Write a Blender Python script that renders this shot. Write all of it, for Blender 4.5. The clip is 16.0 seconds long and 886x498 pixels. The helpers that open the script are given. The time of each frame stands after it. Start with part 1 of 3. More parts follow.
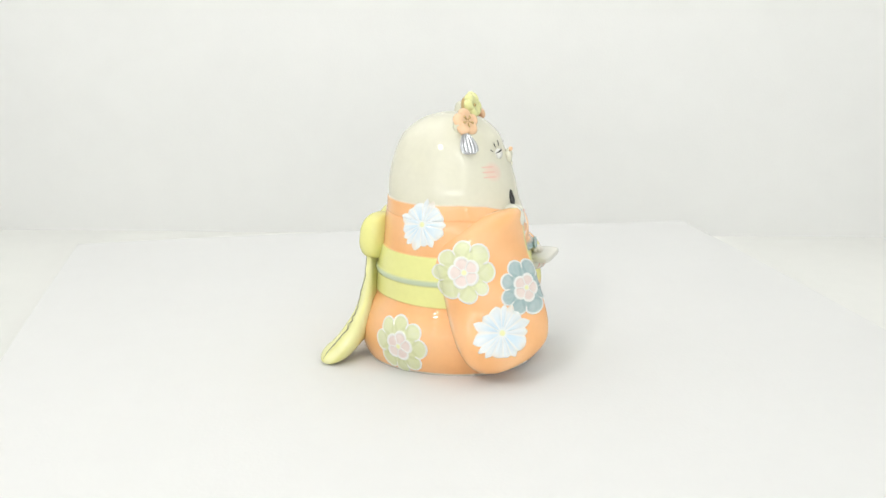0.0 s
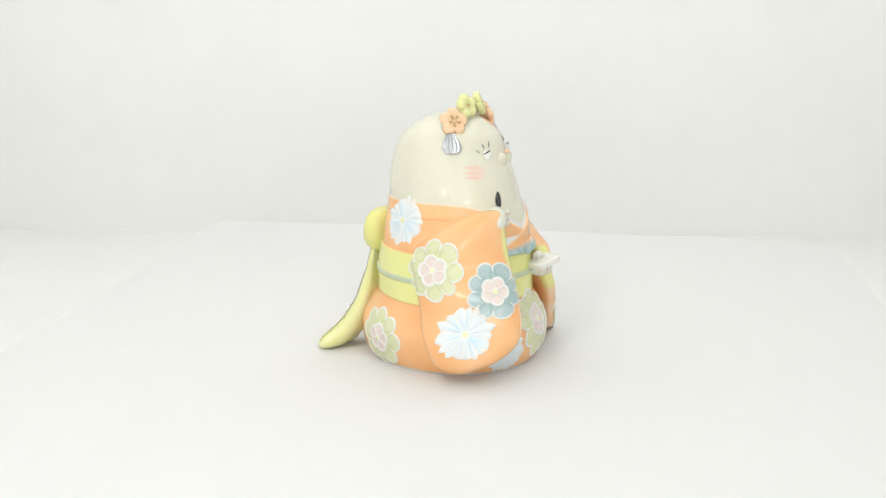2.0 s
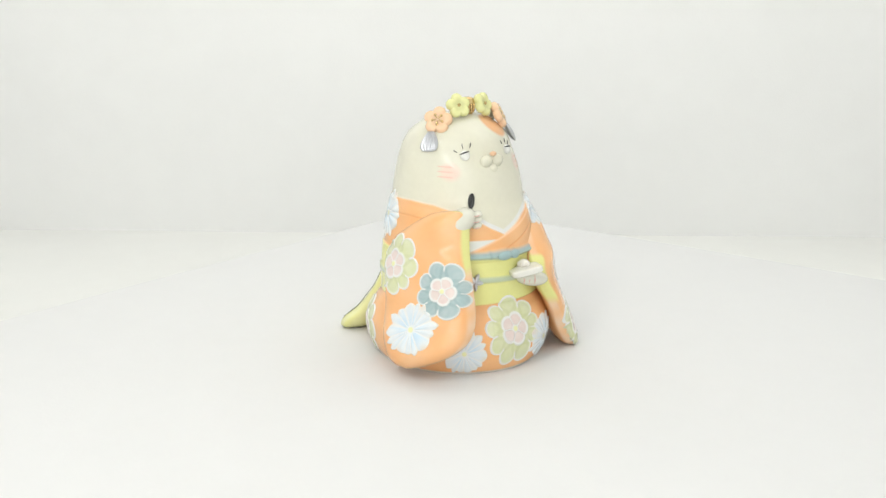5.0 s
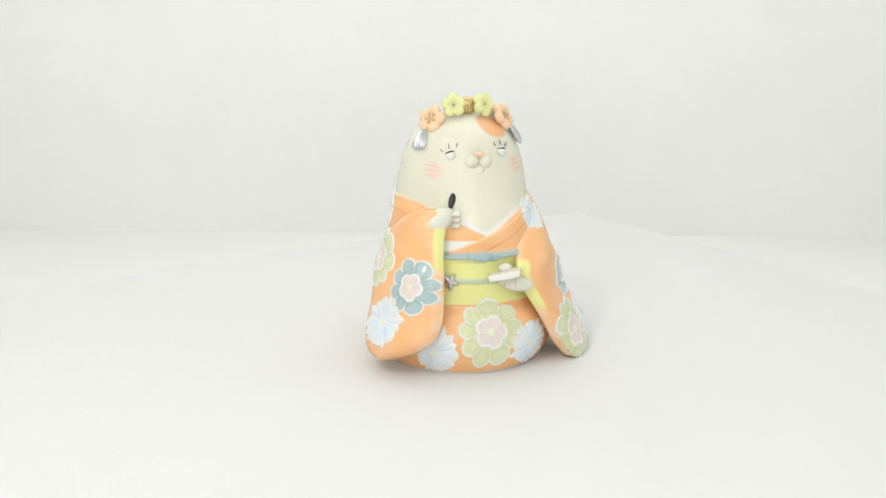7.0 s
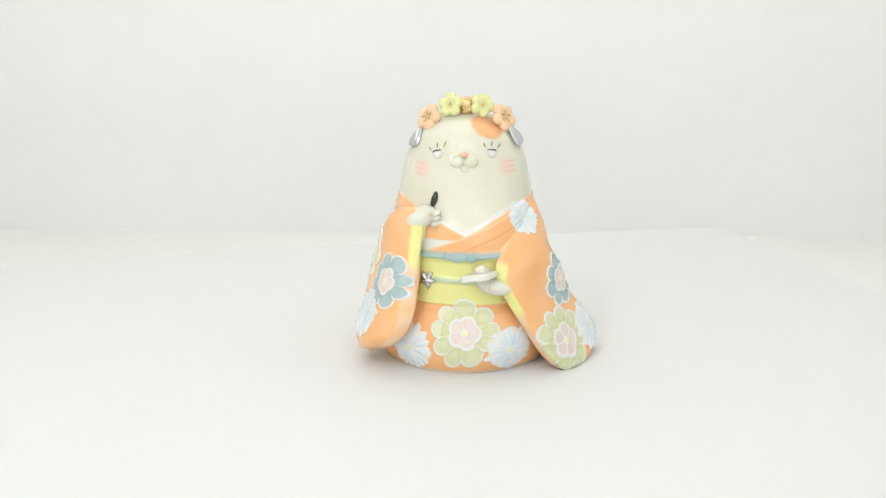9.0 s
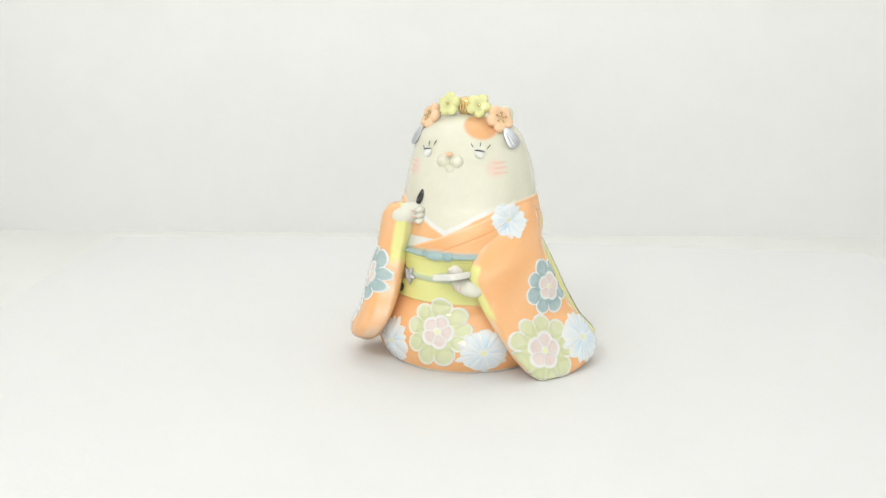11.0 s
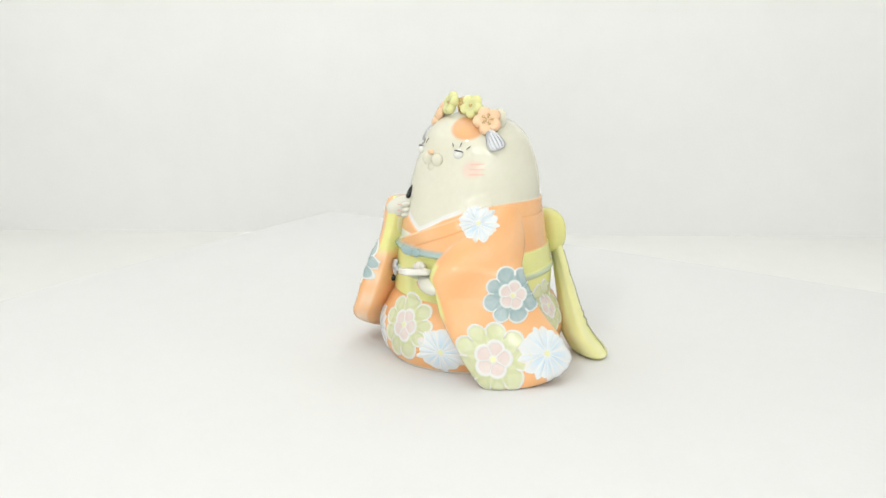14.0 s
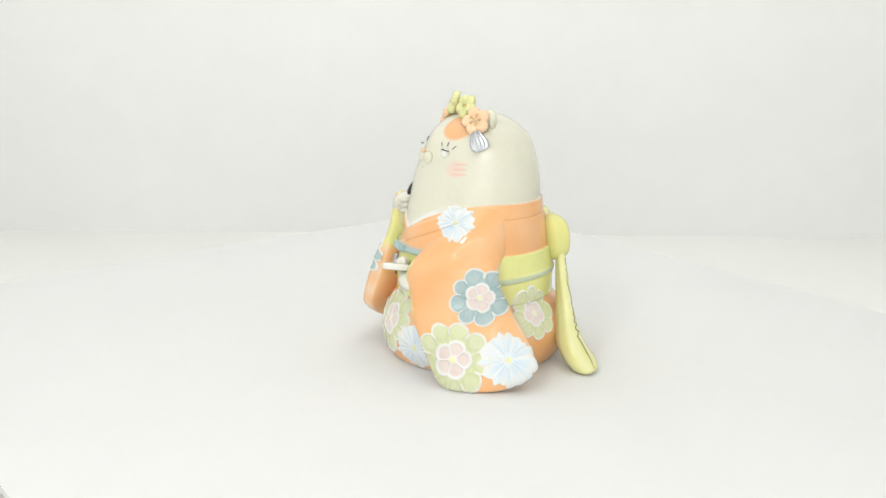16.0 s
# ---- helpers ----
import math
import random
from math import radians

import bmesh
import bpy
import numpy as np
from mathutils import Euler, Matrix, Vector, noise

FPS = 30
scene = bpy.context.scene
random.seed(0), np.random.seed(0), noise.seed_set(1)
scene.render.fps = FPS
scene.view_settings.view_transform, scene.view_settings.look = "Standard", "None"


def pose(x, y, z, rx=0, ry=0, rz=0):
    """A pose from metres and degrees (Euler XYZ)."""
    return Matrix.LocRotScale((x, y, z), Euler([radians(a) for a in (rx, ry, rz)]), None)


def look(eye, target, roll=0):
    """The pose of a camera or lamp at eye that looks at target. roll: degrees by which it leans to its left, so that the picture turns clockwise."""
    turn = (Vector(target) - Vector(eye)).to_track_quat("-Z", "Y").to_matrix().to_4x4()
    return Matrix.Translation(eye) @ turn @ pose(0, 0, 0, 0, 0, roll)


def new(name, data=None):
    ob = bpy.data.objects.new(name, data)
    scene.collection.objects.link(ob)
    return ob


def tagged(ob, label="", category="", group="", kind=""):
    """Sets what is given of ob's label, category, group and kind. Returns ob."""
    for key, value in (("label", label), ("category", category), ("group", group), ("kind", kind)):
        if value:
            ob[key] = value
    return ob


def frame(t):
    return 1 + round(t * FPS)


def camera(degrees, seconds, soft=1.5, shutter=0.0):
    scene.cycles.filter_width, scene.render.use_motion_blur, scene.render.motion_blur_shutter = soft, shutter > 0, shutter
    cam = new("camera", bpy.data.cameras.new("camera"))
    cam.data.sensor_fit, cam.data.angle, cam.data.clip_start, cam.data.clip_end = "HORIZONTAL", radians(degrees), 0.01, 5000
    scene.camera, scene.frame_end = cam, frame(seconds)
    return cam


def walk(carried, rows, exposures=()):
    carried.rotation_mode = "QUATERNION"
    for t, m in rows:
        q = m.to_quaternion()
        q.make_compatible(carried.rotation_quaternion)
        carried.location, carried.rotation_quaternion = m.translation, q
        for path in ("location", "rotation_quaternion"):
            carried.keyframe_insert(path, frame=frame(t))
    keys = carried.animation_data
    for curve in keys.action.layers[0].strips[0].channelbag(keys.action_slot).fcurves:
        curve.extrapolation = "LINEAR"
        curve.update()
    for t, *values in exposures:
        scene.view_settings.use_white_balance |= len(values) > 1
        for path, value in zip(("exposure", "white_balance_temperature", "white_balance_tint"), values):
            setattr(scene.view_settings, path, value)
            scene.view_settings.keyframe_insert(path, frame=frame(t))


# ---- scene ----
from mathutils.bvhtree import BVHTree

# ---------------------------------------------------------------- camera
U = 0.48            # metres per design unit; the figurine is about 12 cm tall
TOP = 0.050         # height of the paper sheet's upper face above the table
BASE = -0.125       # level of the figurine's foot in design units
TURN = -9.5248      # degrees a second of the turntable

cam = camera(45.35, 16.0, soft=1.5)
EYE = pose(0.0, -U, TOP + U * (0.23314 - BASE), 90 - 14.394, 0, 1.226) @ pose(0, 0, 0, 0, 0, 0.23)
walk(cam, [(0.0, EYE), (16.0, EYE)], exposures=[(0.0, -0.31), (4.0, -0.32), (6.5, -0.35), (8.0, -0.33), (16.0, -0.33)])

# ---------------------------------------------------------------- world and lights
world = bpy.data.worlds.new("world")
scene.world = world
world.use_nodes = True
world.node_tree.nodes["Background"].inputs["Color"].default_value = (0.9, 0.95, 1.0, 1)
world.node_tree.nodes["Background"].inputs["Strength"].default_value = 0.2


def area_lamp(name, eye, target, sx, sy, watts, colour):
    data = bpy.data.lights.new(name, "AREA")
    data.shape, data.size, data.size_y = "RECTANGLE", sx, sy
    data.energy, data.color = watts, colour
    ob = new(name, data)
    ob.matrix_world = look(eye, target)
    return ob


KEY_EYE, KEY_AIM = (-0.28, -0.46, 0.62), (0.0, 0.03, 0.12)
area_lamp("key_light", KEY_EYE, KEY_AIM, 0.08, 0.08, 1.15, (1.0, 0.99, 0.97))
area_lamp("ceiling_light", (0.0, 0.20, 0.655), (0.0, 0.20, 0.0), 0.80, 0.44, 1.5, (0.99, 1.0, 0.99))
# unseen fill lamp, added so the front wall evens out the light
area_lamp("bounce_light", (0.0, -0.62, 0.55), (0.0, -0.95, 0.35), 0.40, 0.20, 1.65, (0.99, 1.0, 1.0))


# ---------------------------------------------------------------- materials
def material(name, rough, metal=0.0, colour=None, attribute=None, spread=0.04, scale=40.0, bump=0.0, bump_scale=300.0,
             spec=0.5):
    m = bpy.data.materials.new(name)
    m.use_nodes = True
    nt = m.node_tree
    b = nt.nodes["Principled BSDF"]
    b.inputs["Roughness"].default_value, b.inputs["Metallic"].default_value = rough, metal
    b.inputs["Specular IOR Level"].default_value = spec
    co = nt.nodes.new("ShaderNodeTexCoord")
    if attribute:
        src = nt.nodes.new("ShaderNodeAttribute")
        src.attribute_name = attribute
    else:
        src = nt.nodes.new("ShaderNodeRGB")
        src.outputs[0].default_value = (*colour, 1)
    out = src.outputs[0]
    for s, amount in ((scale, spread), (scale * 9, spread * 0.5)):
        nz = nt.nodes.new("ShaderNodeTexNoise")
        nz.inputs["Scale"].default_value, nz.inputs["Detail"].default_value = s, 3
        nt.links.new(co.outputs["Object"], nz.inputs["Vector"])
        ramp = nt.nodes.new("ShaderNodeMapRange")
        ramp.inputs["From Min"].default_value, ramp.inputs["From Max"].default_value = 0.3, 0.7
        ramp.inputs["To Min"].default_value, ramp.inputs["To Max"].default_value = 1 - amount, 1 + amount
        nt.links.new(nz.outputs["Fac"], ramp.inputs["Value"])
        mul = nt.nodes.new("ShaderNodeVectorMath")
        mul.operation = "SCALE"
        nt.links.new(out, mul.inputs[0])
        nt.links.new(ramp.outputs[0], mul.inputs["Scale"])
        out = mul.outputs[0]
    nt.links.new(out, b.inputs["Base Color"])
    if bump:
        nz = nt.nodes.new("ShaderNodeTexNoise")
        nz.inputs["Scale"].default_value, nz.inputs["Detail"].default_value = bump_scale, 2
        nt.links.new(co.outputs["Object"], nz.inputs["Vector"])
        bp = nt.nodes.new("ShaderNodeBump")
        bp.inputs["Strength"].default_value, bp.inputs["Distance"].default_value = 1.0, bump
        nt.links.new(nz.outputs["Fac"], bp.inputs["Height"])
        nt.links.new(bp.outputs[0], b.inputs["Normal"])
    return m


def glow(name, colour, strength):
    m = bpy.data.materials.new(name)
    m.use_nodes = True
    b = m.node_tree.nodes["Principled BSDF"]
    b.inputs["Base Color"].default_value = (0.8, 0.8, 0.8, 1)
    b.inputs["Emission Color"].default_value, b.inputs["Emission Strength"].default_value = (*colour, 1), strength
    return m


GLAZE = material("glazed_ceramic", 0.07, attribute="pigment", spread=0.024, scale=48, bump=0.00030, bump_scale=62, spec=0.5)
SILVER = material("silver_lustre", 0.28, 0.9, (0.55, 0.56, 0.59), spread=0.12, scale=200)
GOLD = material("gold_lustre", 0.22, 0.9, (0.64, 0.47, 0.22), spread=0.1, scale=200)
BLACK = material("black_glaze", 0.15, 0.0, (0.02, 0.02, 0.02), spread=0.1, scale=200)
PAPER = material("white_paper", 0.75, colour=(0.775, 0.775, 0.768), spread=0.008, scale=9, bump=0.00006, bump_scale=500, spec=0.25)
CLOTH = material("white_cloth", 0.9, colour=(0.912, 0.914, 0.90), spread=0.012, scale=5, bump=0.0001, bump_scale=700, spec=0.1)
TABLE = material("white_laminate", 0.6, colour=(0.90, 0.90, 0.87), spread=0.012, scale=6, bump=0.00005, bump_scale=400, spec=0.2)
PLASTIC = material("white_plastic", 0.4, colour=(0.75, 0.75, 0.74), spread=0.01, scale=30)
TUBE_GLOW = glow("tube_glow", (0.99, 1.0, 0.99), 9.0)


# ---------------------------------------------------------------- small mesh helpers
def part(name, bm, mat, parent=None, label=""):
    me = bpy.data.meshes.new(name)
    bm.to_mesh(me)
    bm.free()
    me.materials.append(mat)
    ob = new(name, me)
    ob.parent = parent
    return tagged(ob, label)


def block(x0, y0, z0, x1, y1, z1, bevel=0.0, segments=2):
    bm = bmesh.new()
    bmesh.ops.create_cube(bm, size=1.0)
    for v in bm.verts:
        v.co = Vector(((x0, x1)[v.co.x > 0], (y0, y1)[v.co.y > 0], (z0, z1)[v.co.z > 0]))
    if bevel:
        bmesh.ops.bevel(bm, geom=list(bm.edges), offset=bevel, segments=segments, affect="EDGES", profile=0.5)
    return bm


def drum(radius, z0, z1, bevel, sides=96, x=0.0, y=0.0):
    bm = bmesh.new()
    bmesh.ops.create_cone(bm, cap_ends=True, segments=sides, radius1=radius, radius2=radius, depth=z1 - z0,
                          matrix=Matrix.Translation((x, y, (z0 + z1) / 2)))
    rims = [e for e in bm.edges if abs(e.verts[0].co.z - e.verts[1].co.z) < 1e-6]
    bmesh.ops.bevel(bm, geom=rims, offset=bevel, segments=3, affect="EDGES", profile=0.5)
    for f in bm.faces:
        f.smooth = len(f.verts) == 4
    return bm


# ---------------------------------------------------------------- the photo tent
def setting(name, bm, mat, label, category):
    return tagged(part(name, bm, mat, None, label), category=category, kind="structure")


TENT_X, TENT_BACK, TENT_FRONT, TENT_TOP = 0.50, 0.44, -0.95, 0.68
setting("floor", block(-TENT_X, TENT_FRONT, -0.03, TENT_X, TENT_BACK, 0.0), TABLE, "plain off-white table surface inside the tent", "table top")
setting("wall_back", block(-TENT_X, TENT_BACK, -0.03, TENT_X, TENT_BACK + 0.02, TENT_TOP), CLOTH, "plain white cloth backdrop behind the figurine", "backdrop")
setting("wall_left", block(-TENT_X - 0.02, TENT_FRONT, -0.03, -TENT_X, TENT_BACK + 0.02, TENT_TOP), CLOTH, "plain white cloth side of the photo tent", "wall")
setting("wall_right", block(TENT_X, TENT_FRONT, -0.03, TENT_X + 0.02, TENT_BACK + 0.02, TENT_TOP), CLOTH, "plain white cloth side of the photo tent", "wall")
setting("wall_front", block(-TENT_X - 0.02, TENT_FRONT - 0.02, -0.03, TENT_X + 0.02, TENT_FRONT, TENT_TOP), CLOTH, "plain white cloth front of the photo tent", "wall")
setting("ceiling", block(-TENT_X - 0.02, TENT_FRONT - 0.02, TENT_TOP, TENT_X + 0.02, TENT_BACK + 0.02, TENT_TOP + 0.02), CLOTH, "plain white cloth roof of the photo tent", "ceiling")


def light_frame(y, half, low, high):
    """An upright frame, one glowing tube bent to a rounded oblong, between two slim posts."""
    lamp = tagged(new("light_frame"), "white stand with a glowing tube bent to a rounded oblong", "lamp")
    lamp.location = (0, y, 0)
    for x in (-half - 0.022, half + 0.022):
        part("foot", drum(0.03, 0.0, 0.012, 0.003, 40, x), PLASTIC, lamp)
        part("post", drum(0.005, 0.012, high, 0.001, 20, x), PLASTIC, lamp)
        part("cap", drum(0.008, high + 0.001, high + 0.014, 0.002, 24, x), PLASTIC, lamp)
    bend, path = 0.065, []
    for cx, cz, a0 in ((1, 1, 0), (-1, 1, 90), (-1, -1, 180), (1, -1, 270)):
        for a in np.linspace(a0, a0 + 90, 9):
            path.append((cx * (half - bend) + bend * np.cos(np.radians(a)),
                         (low + high) / 2 + cz * ((high - low) / 2 - bend) + bend * np.sin(np.radians(a))))
    bm, rings, sides = bmesh.new(), [], 16
    for k, (x, z) in enumerate(path):
        (x0, z0), (x1, z1) = path[k - 1], path[(k + 1) % len(path)]
        away = Vector((z1 - z0, 0, -(x1 - x0))).normalized()
        rings.append([bm.verts.new(Vector((x, 0, z)) + 0.009 * (math.cos(b) * away + math.sin(b) * Vector((0, 1, 0))))
                      for b in np.linspace(0, 2 * np.pi, sides, endpoint=False)])
    for k, ring in enumerate(rings):
        nxt = rings[(k + 1) % len(rings)]
        for b in range(sides):
            bm.faces.new((ring[b], ring[(b + 1) % sides], nxt[(b + 1) % sides], nxt[b])).smooth = True
    bmesh.ops.recalc_face_normals(bm, faces=list(bm.faces))
    part("tube", bm, TUBE_GLOW, lamp, "glowing white tube")
    return lamp


light_frame(-0.56, 0.255, 0.20, 0.47)


# ---------------------------------------------------------------- turntable and sheet
def turntable():
    ob = tagged(new("turntable"), "white motor turntable hidden under a paper sheet", "turntable")
    part("base", drum(0.085, 0.0, 0.026, 0.005), PLASTIC, ob)
    platter = part("platter", drum(0.115, 0.027, TOP - 0.003, 0.003), PLASTIC, ob)
    return platter


def paper_sheet():
    """A stiff white sheet with slightly uneven edges, seen over the turntable."""
    x0, x1, y0, y1, thick = -0.53 * U, 0.53 * U, -0.452 * U, 0.447 * U, 0.003
    n = 24
    bm = bmesh.new()
    rows = []
    for i in range(n + 1):
        row = []
        for j in range(n + 1):
            x, y = x0 + (x1 - x0) * i / n, y0 + (y1 - y0) * j / n
            r = math.hypot(x, y)
            sag = 0.0 if r < 0.10 else 0.0025 * ((r - 0.10) / 0.2) ** 2
            row.append(bm.verts.new((x, y, TOP - sag)))
        rows.append(row)
    for i in range(n):
        for j in range(n):
            bm.faces.new((rows[i][j], rows[i + 1][j], rows[i + 1][j + 1], rows[i][j + 1]))
    made = bmesh.ops.extrude_face_region(bm, geom=list(bm.faces))
    low = [g for g in made["geom"] if isinstance(g, bmesh.types.BMVert)]
    for v in low:
        v.co.z -= thick - 0.0002
    bmesh.ops.recalc_face_normals(bm, faces=list(bm.faces))
    return tagged(part("paper_sheet", bm, PAPER, None, "large stiff white paper sheet lying flat on the turntable"), category="paper")


platter = turntable()
sheet = paper_sheet()

# ---------------------------------------------------------------- the figurine, one mesh
CREAM, WHITE = (0.72, 0.70, 0.565), (0.80, 0.80, 0.77)
ORANGE, RUST, PEACH = (0.88, 0.455, 0.195), (0.80, 0.37, 0.13), (0.92, 0.58, 0.32)
YELLOW, LIME = (0.77, 0.765, 0.30), (0.66, 0.69, 0.38)
TEAL, SKY, PINK = (0.33, 0.46, 0.47), (0.53, 0.70, 0.82), (0.75, 0.61, 0.57)
SAGE, OLIVE = (0.47, 0.56, 0.42), (0.24, 0.24, 0.12)

VERTS, FACES, COLS, MATS = [], [], [], []
COUNT = [0]


def add(v, f, col, mat=0):
    """Adds a shell: points and colours in design units, faces as index rows."""
    v = np.asarray(v, float)
    col = np.broadcast_to(np.asarray(col, float), v.shape)
    VERTS.append(v)
    COLS.append(col)
    for face in f:
        FACES.append(tuple(int(i) + COUNT[0] for i in face))
    MATS.extend([mat] * len(f))
    COUNT[0] += len(v)


def grid_faces(rows, cols, wrap=True):
    f = []
    for i in range(rows - 1):
        for j in range(cols if wrap else cols - 1):
            k = (j + 1) % cols
            f.append((i * cols + j, i * cols + k, (i + 1) * cols + k, (i + 1) * cols + j))
    return f


def step(x, a, b):
    t = np.clip((np.asarray(x, float) - a) / (b - a), 0, 1)
    return t * t * (3 - 2 * t)


def mix(c0, c1, t):
    t = np.asarray(t)[..., None]
    return np.asarray(c0) * (1 - t) + np.asarray(c1) * t


def spline(keys, n):
    """A smooth path through rows of numbers, n points, even along its length in the first two columns."""
    k = np.asarray(keys, float)
    k = np.vstack([2 * k[0] - k[1], k, 2 * k[-1] - k[-2]])
    out = []
    for i in range(1, len(k) - 2):
        for t in np.linspace(0, 1, 30, endpoint=False):
            a, b, c, d = k[i - 1], k[i], k[i + 1], k[i + 2]
            out.append(0.5 * (2 * b + (c - a) * t + (2 * a - 5 * b + 4 * c - d) * t * t + (3 * b - a - 3 * c + d) * t ** 3))
    out.append(k[-2])
    out = np.array(out)
    s = np.concatenate([[0], np.cumsum(np.hypot(*np.diff(out[:, :2], axis=0).T))])
    e = np.linspace(0, s[-1], n)
    return np.stack([np.interp(e, s, out[:, c]) for c in range(out.shape[1])], 1)


# rows of the body: level, half width, half depth, how far back its middle lies
PROFILE = [(0.1105, 0.0008, 0.0008, 0.012), (0.109, 0.014, 0.0135, 0.012), (0.104, 0.030, 0.0285, 0.0125),
           (0.091, 0.0465, 0.0445, 0.0138), (0.075, 0.0545, 0.052, 0.0147), (0.059, 0.0592, 0.0576, 0.0136),
           (0.043, 0.0624, 0.061, 0.0125), (0.030, 0.064, 0.0625, 0.0112), (0.020, 0.0665, 0.0645, 0.010),
           (0.000, 0.070, 0.068, 0.010), (-0.0375, 0.073, 0.071, 0.010), (-0.060, 0.0745, 0.073, 0.010),
           (-0.070, 0.080, 0.080, 0.0105), (-0.085, 0.0868, 0.0875, 0.0115), (-0.096, 0.088, 0.090, 0.0115),
           (-0.110, 0.0855, 0.088, 0.011), (-0.120, 0.081, 0.084, 0.011), (-0.125, 0.077, 0.080, 0.011)]


def collar_edge(phi):
    """Level of the kimono's neckline; phi in degrees from the front, positive towards the raised side's opposite."""
    return np.interp(np.abs(phi), [0, 12, 23, 40, 58, 80, 180], [0.003, 0.010, 0.0175, 0.0255, 0.0305, 0.0325, 0.031])


def body():
    n, rows = 520, 420
    prof = spline(PROFILE, rows)
    ang = np.linspace(-np.pi, np.pi, n, endpoint=False)
    Z, A = np.meshgrid(prof[:, 0], ang, indexing="ij")
    phi = np.degrees(A)
    rx, ry, cy = (np.repeat(prof[:, i:i + 1], n, 1) for i in (1, 2, 3))
    wob = 0.0007 * np.sin(3 * A + 1 + 30 * Z) + 0.0005 * np.sin(5 * A - 60 * Z)
    # heights of the layers of clothing
    edge = collar_edge(phi)
    cloth = step(edge - Z, -0.0008, 0.0008)
    lap = 0.0025 + 0.00050 * phi           # upper edge of the front panel that lies on top
    over = step(lap - Z, -0.0006, 0.0006) * (np.abs(phi) < 62) * (Z > -0.02)
    obi = step(Z, -0.0612, -0.0595) * step(-0.0140 - Z, -0.0008, 0.0008)
    cord = np.exp(-((Z + 0.0375 + 0.0012 * np.sin(A * 2)) / 0.0027) ** 4)
    front = step(64 - np.abs(phi), 0, 14)
    sash = np.exp(-((Z + 0.0142) / (0.0032 + 0.0012 * np.exp(-((phi + 4) / 8) ** 2))) ** 4) * front
    groove = np.exp(-((Z - lap + 0.0125) / 0.0007) ** 2) * (np.abs(phi) < 60) * (Z > -0.011)
    ring = np.exp(-((Z - edge + 0.0135) / 0.0006) ** 2) * step(np.abs(phi), 45, 62)
    pleat = np.exp(-((phi + 13 - (Z + 0.06) * 60) / 1.0) ** 2) * step(-0.064 - Z, 0, 0.004) * step(Z, -0.100, -0.085)
    h = wob + 0.0016 * cloth + 0.0010 * over + obi * (0.0016 + 0.0010 * np.sin(np.clip((Z + 0.0605) / 0.046, 0, 1) * np.pi))
    h = h + 0.0016 * cord * obi + 0.0030 * sash + 0.0012 * sash * np.exp(-((phi + 4) / 7) ** 2)
    h = h - 0.0007 * groove - 0.0006 * ring - 0.0008 * pleat
    h = h * step(0.1105 - Z, 0, 0.012)
    k = np.stack([np.sin(A) * (rx + h), cy - np.cos(A) * (ry + h), Z], -1)
    # pigments
    c = np.broadcast_to(np.asarray(CREAM), k.shape).copy()
    blotch = 0.5 + 0.5 * np.sin(7 * A + 90 * Z) * np.sin(4 * A - 55 * Z + 1)
    c = mix(c, (0.76, 0.74, 0.63), 0.35 * blotch)

    def blend(colour, t):
        nonlocal c
        c = c * (1 - t[..., None]) + np.asarray(colour) * t[..., None]

    def spot(x, y, z, size, soft):
        d = np.sqrt((k[..., 0] - x) ** 2 + (k[..., 1] - y) ** 2 + (k[..., 2] - z) ** 2)
        return step(size - d, -soft, soft)

    blend(RUST, 0.80 * spot(0.0215, -0.018, 0.1035, 0.0170, 0.0022))
    blend(ORANGE, 0.5 * spot(0.021, -0.024, 0.0995, 0.009, 0.004))
    for sx, phi0, z0 in ((-1, -43, 0.0605), (1, 42, 0.0632)):
        near = np.sqrt(((phi - phi0) * 0.00085) ** 2 + (Z - z0) ** 2)
        blend((0.84, 0.54, 0.47), 0.50 * step(0.0074 - near, -0.0032, 0.0032))
        for dz in (-0.0045, 0.0, 0.0045):
            off = (phi - phi0) * sx
            line = np.exp(-((Z - z0 - dz - off * 0.00004) / 0.00045) ** 2) * step(off, -4, 0) * step(13 - off, 0, 3)
            blend((0.80, 0.36, 0.28), 0.65 * line)
    under = step(Z - edge, -0.0012, 0.0) * step(edge + 0.0045 - Z, -0.0008, 0.0008) * step(40 - np.abs(phi), 0, 10)
    blend(WHITE, under)
    blend(ORANGE, cloth)
    blend(PEACH, 0.5 * cloth * blotch)
    tri = cloth * step(phi, -44, -40) * step(0.0 - Z, 0.0, 0.0012) * step(Z - lap, 0.0, 0.0016)
    blend(WHITE, tri)
    blend((0.82, 0.34, 0.11), np.clip(0.75 * groove + 0.45 * ring + 0.5 * pleat, 0, 1) * cloth)
    lip = np.exp(-((Z - lap) / 0.0007) ** 2) * (np.abs(phi) < 55) * cloth * (Z > -0.011)
    blend((0.97, 0.72, 0.5), 0.5 * lip)
    blend(YELLOW, obi)
    blend((0.80, 0.80, 0.33), obi * 0.7 * (0.3 + 0.7 * blotch) * step(np.abs(phi), 50, 100))
    blend(SAGE, 0.9 * cord * obi)
    blend((0.36, 0.50, 0.51), 0.95 * sash)
    blend((0.30, 0.40, 0.40), 0.8 * sash * np.exp(-((np.abs(phi + 4) - 10) / 1.2) ** 2))
    hem = step(-0.1228 - Z, -0.0012, 0.001)
    blend((0.84, 0.78, 0.68), hem)
    v = list(k.reshape(-1, 3)) + [np.array([0, prof[0, 3], 0.1106]), np.array([0, prof[-1, 3], -0.125])]
    cc = list(c.reshape(-1, 3)) + [np.array(CREAM), np.array(WHITE)]
    f = grid_faces(rows, n)
    f = [(a, d, c2, b) for a, b, c2, d in f]
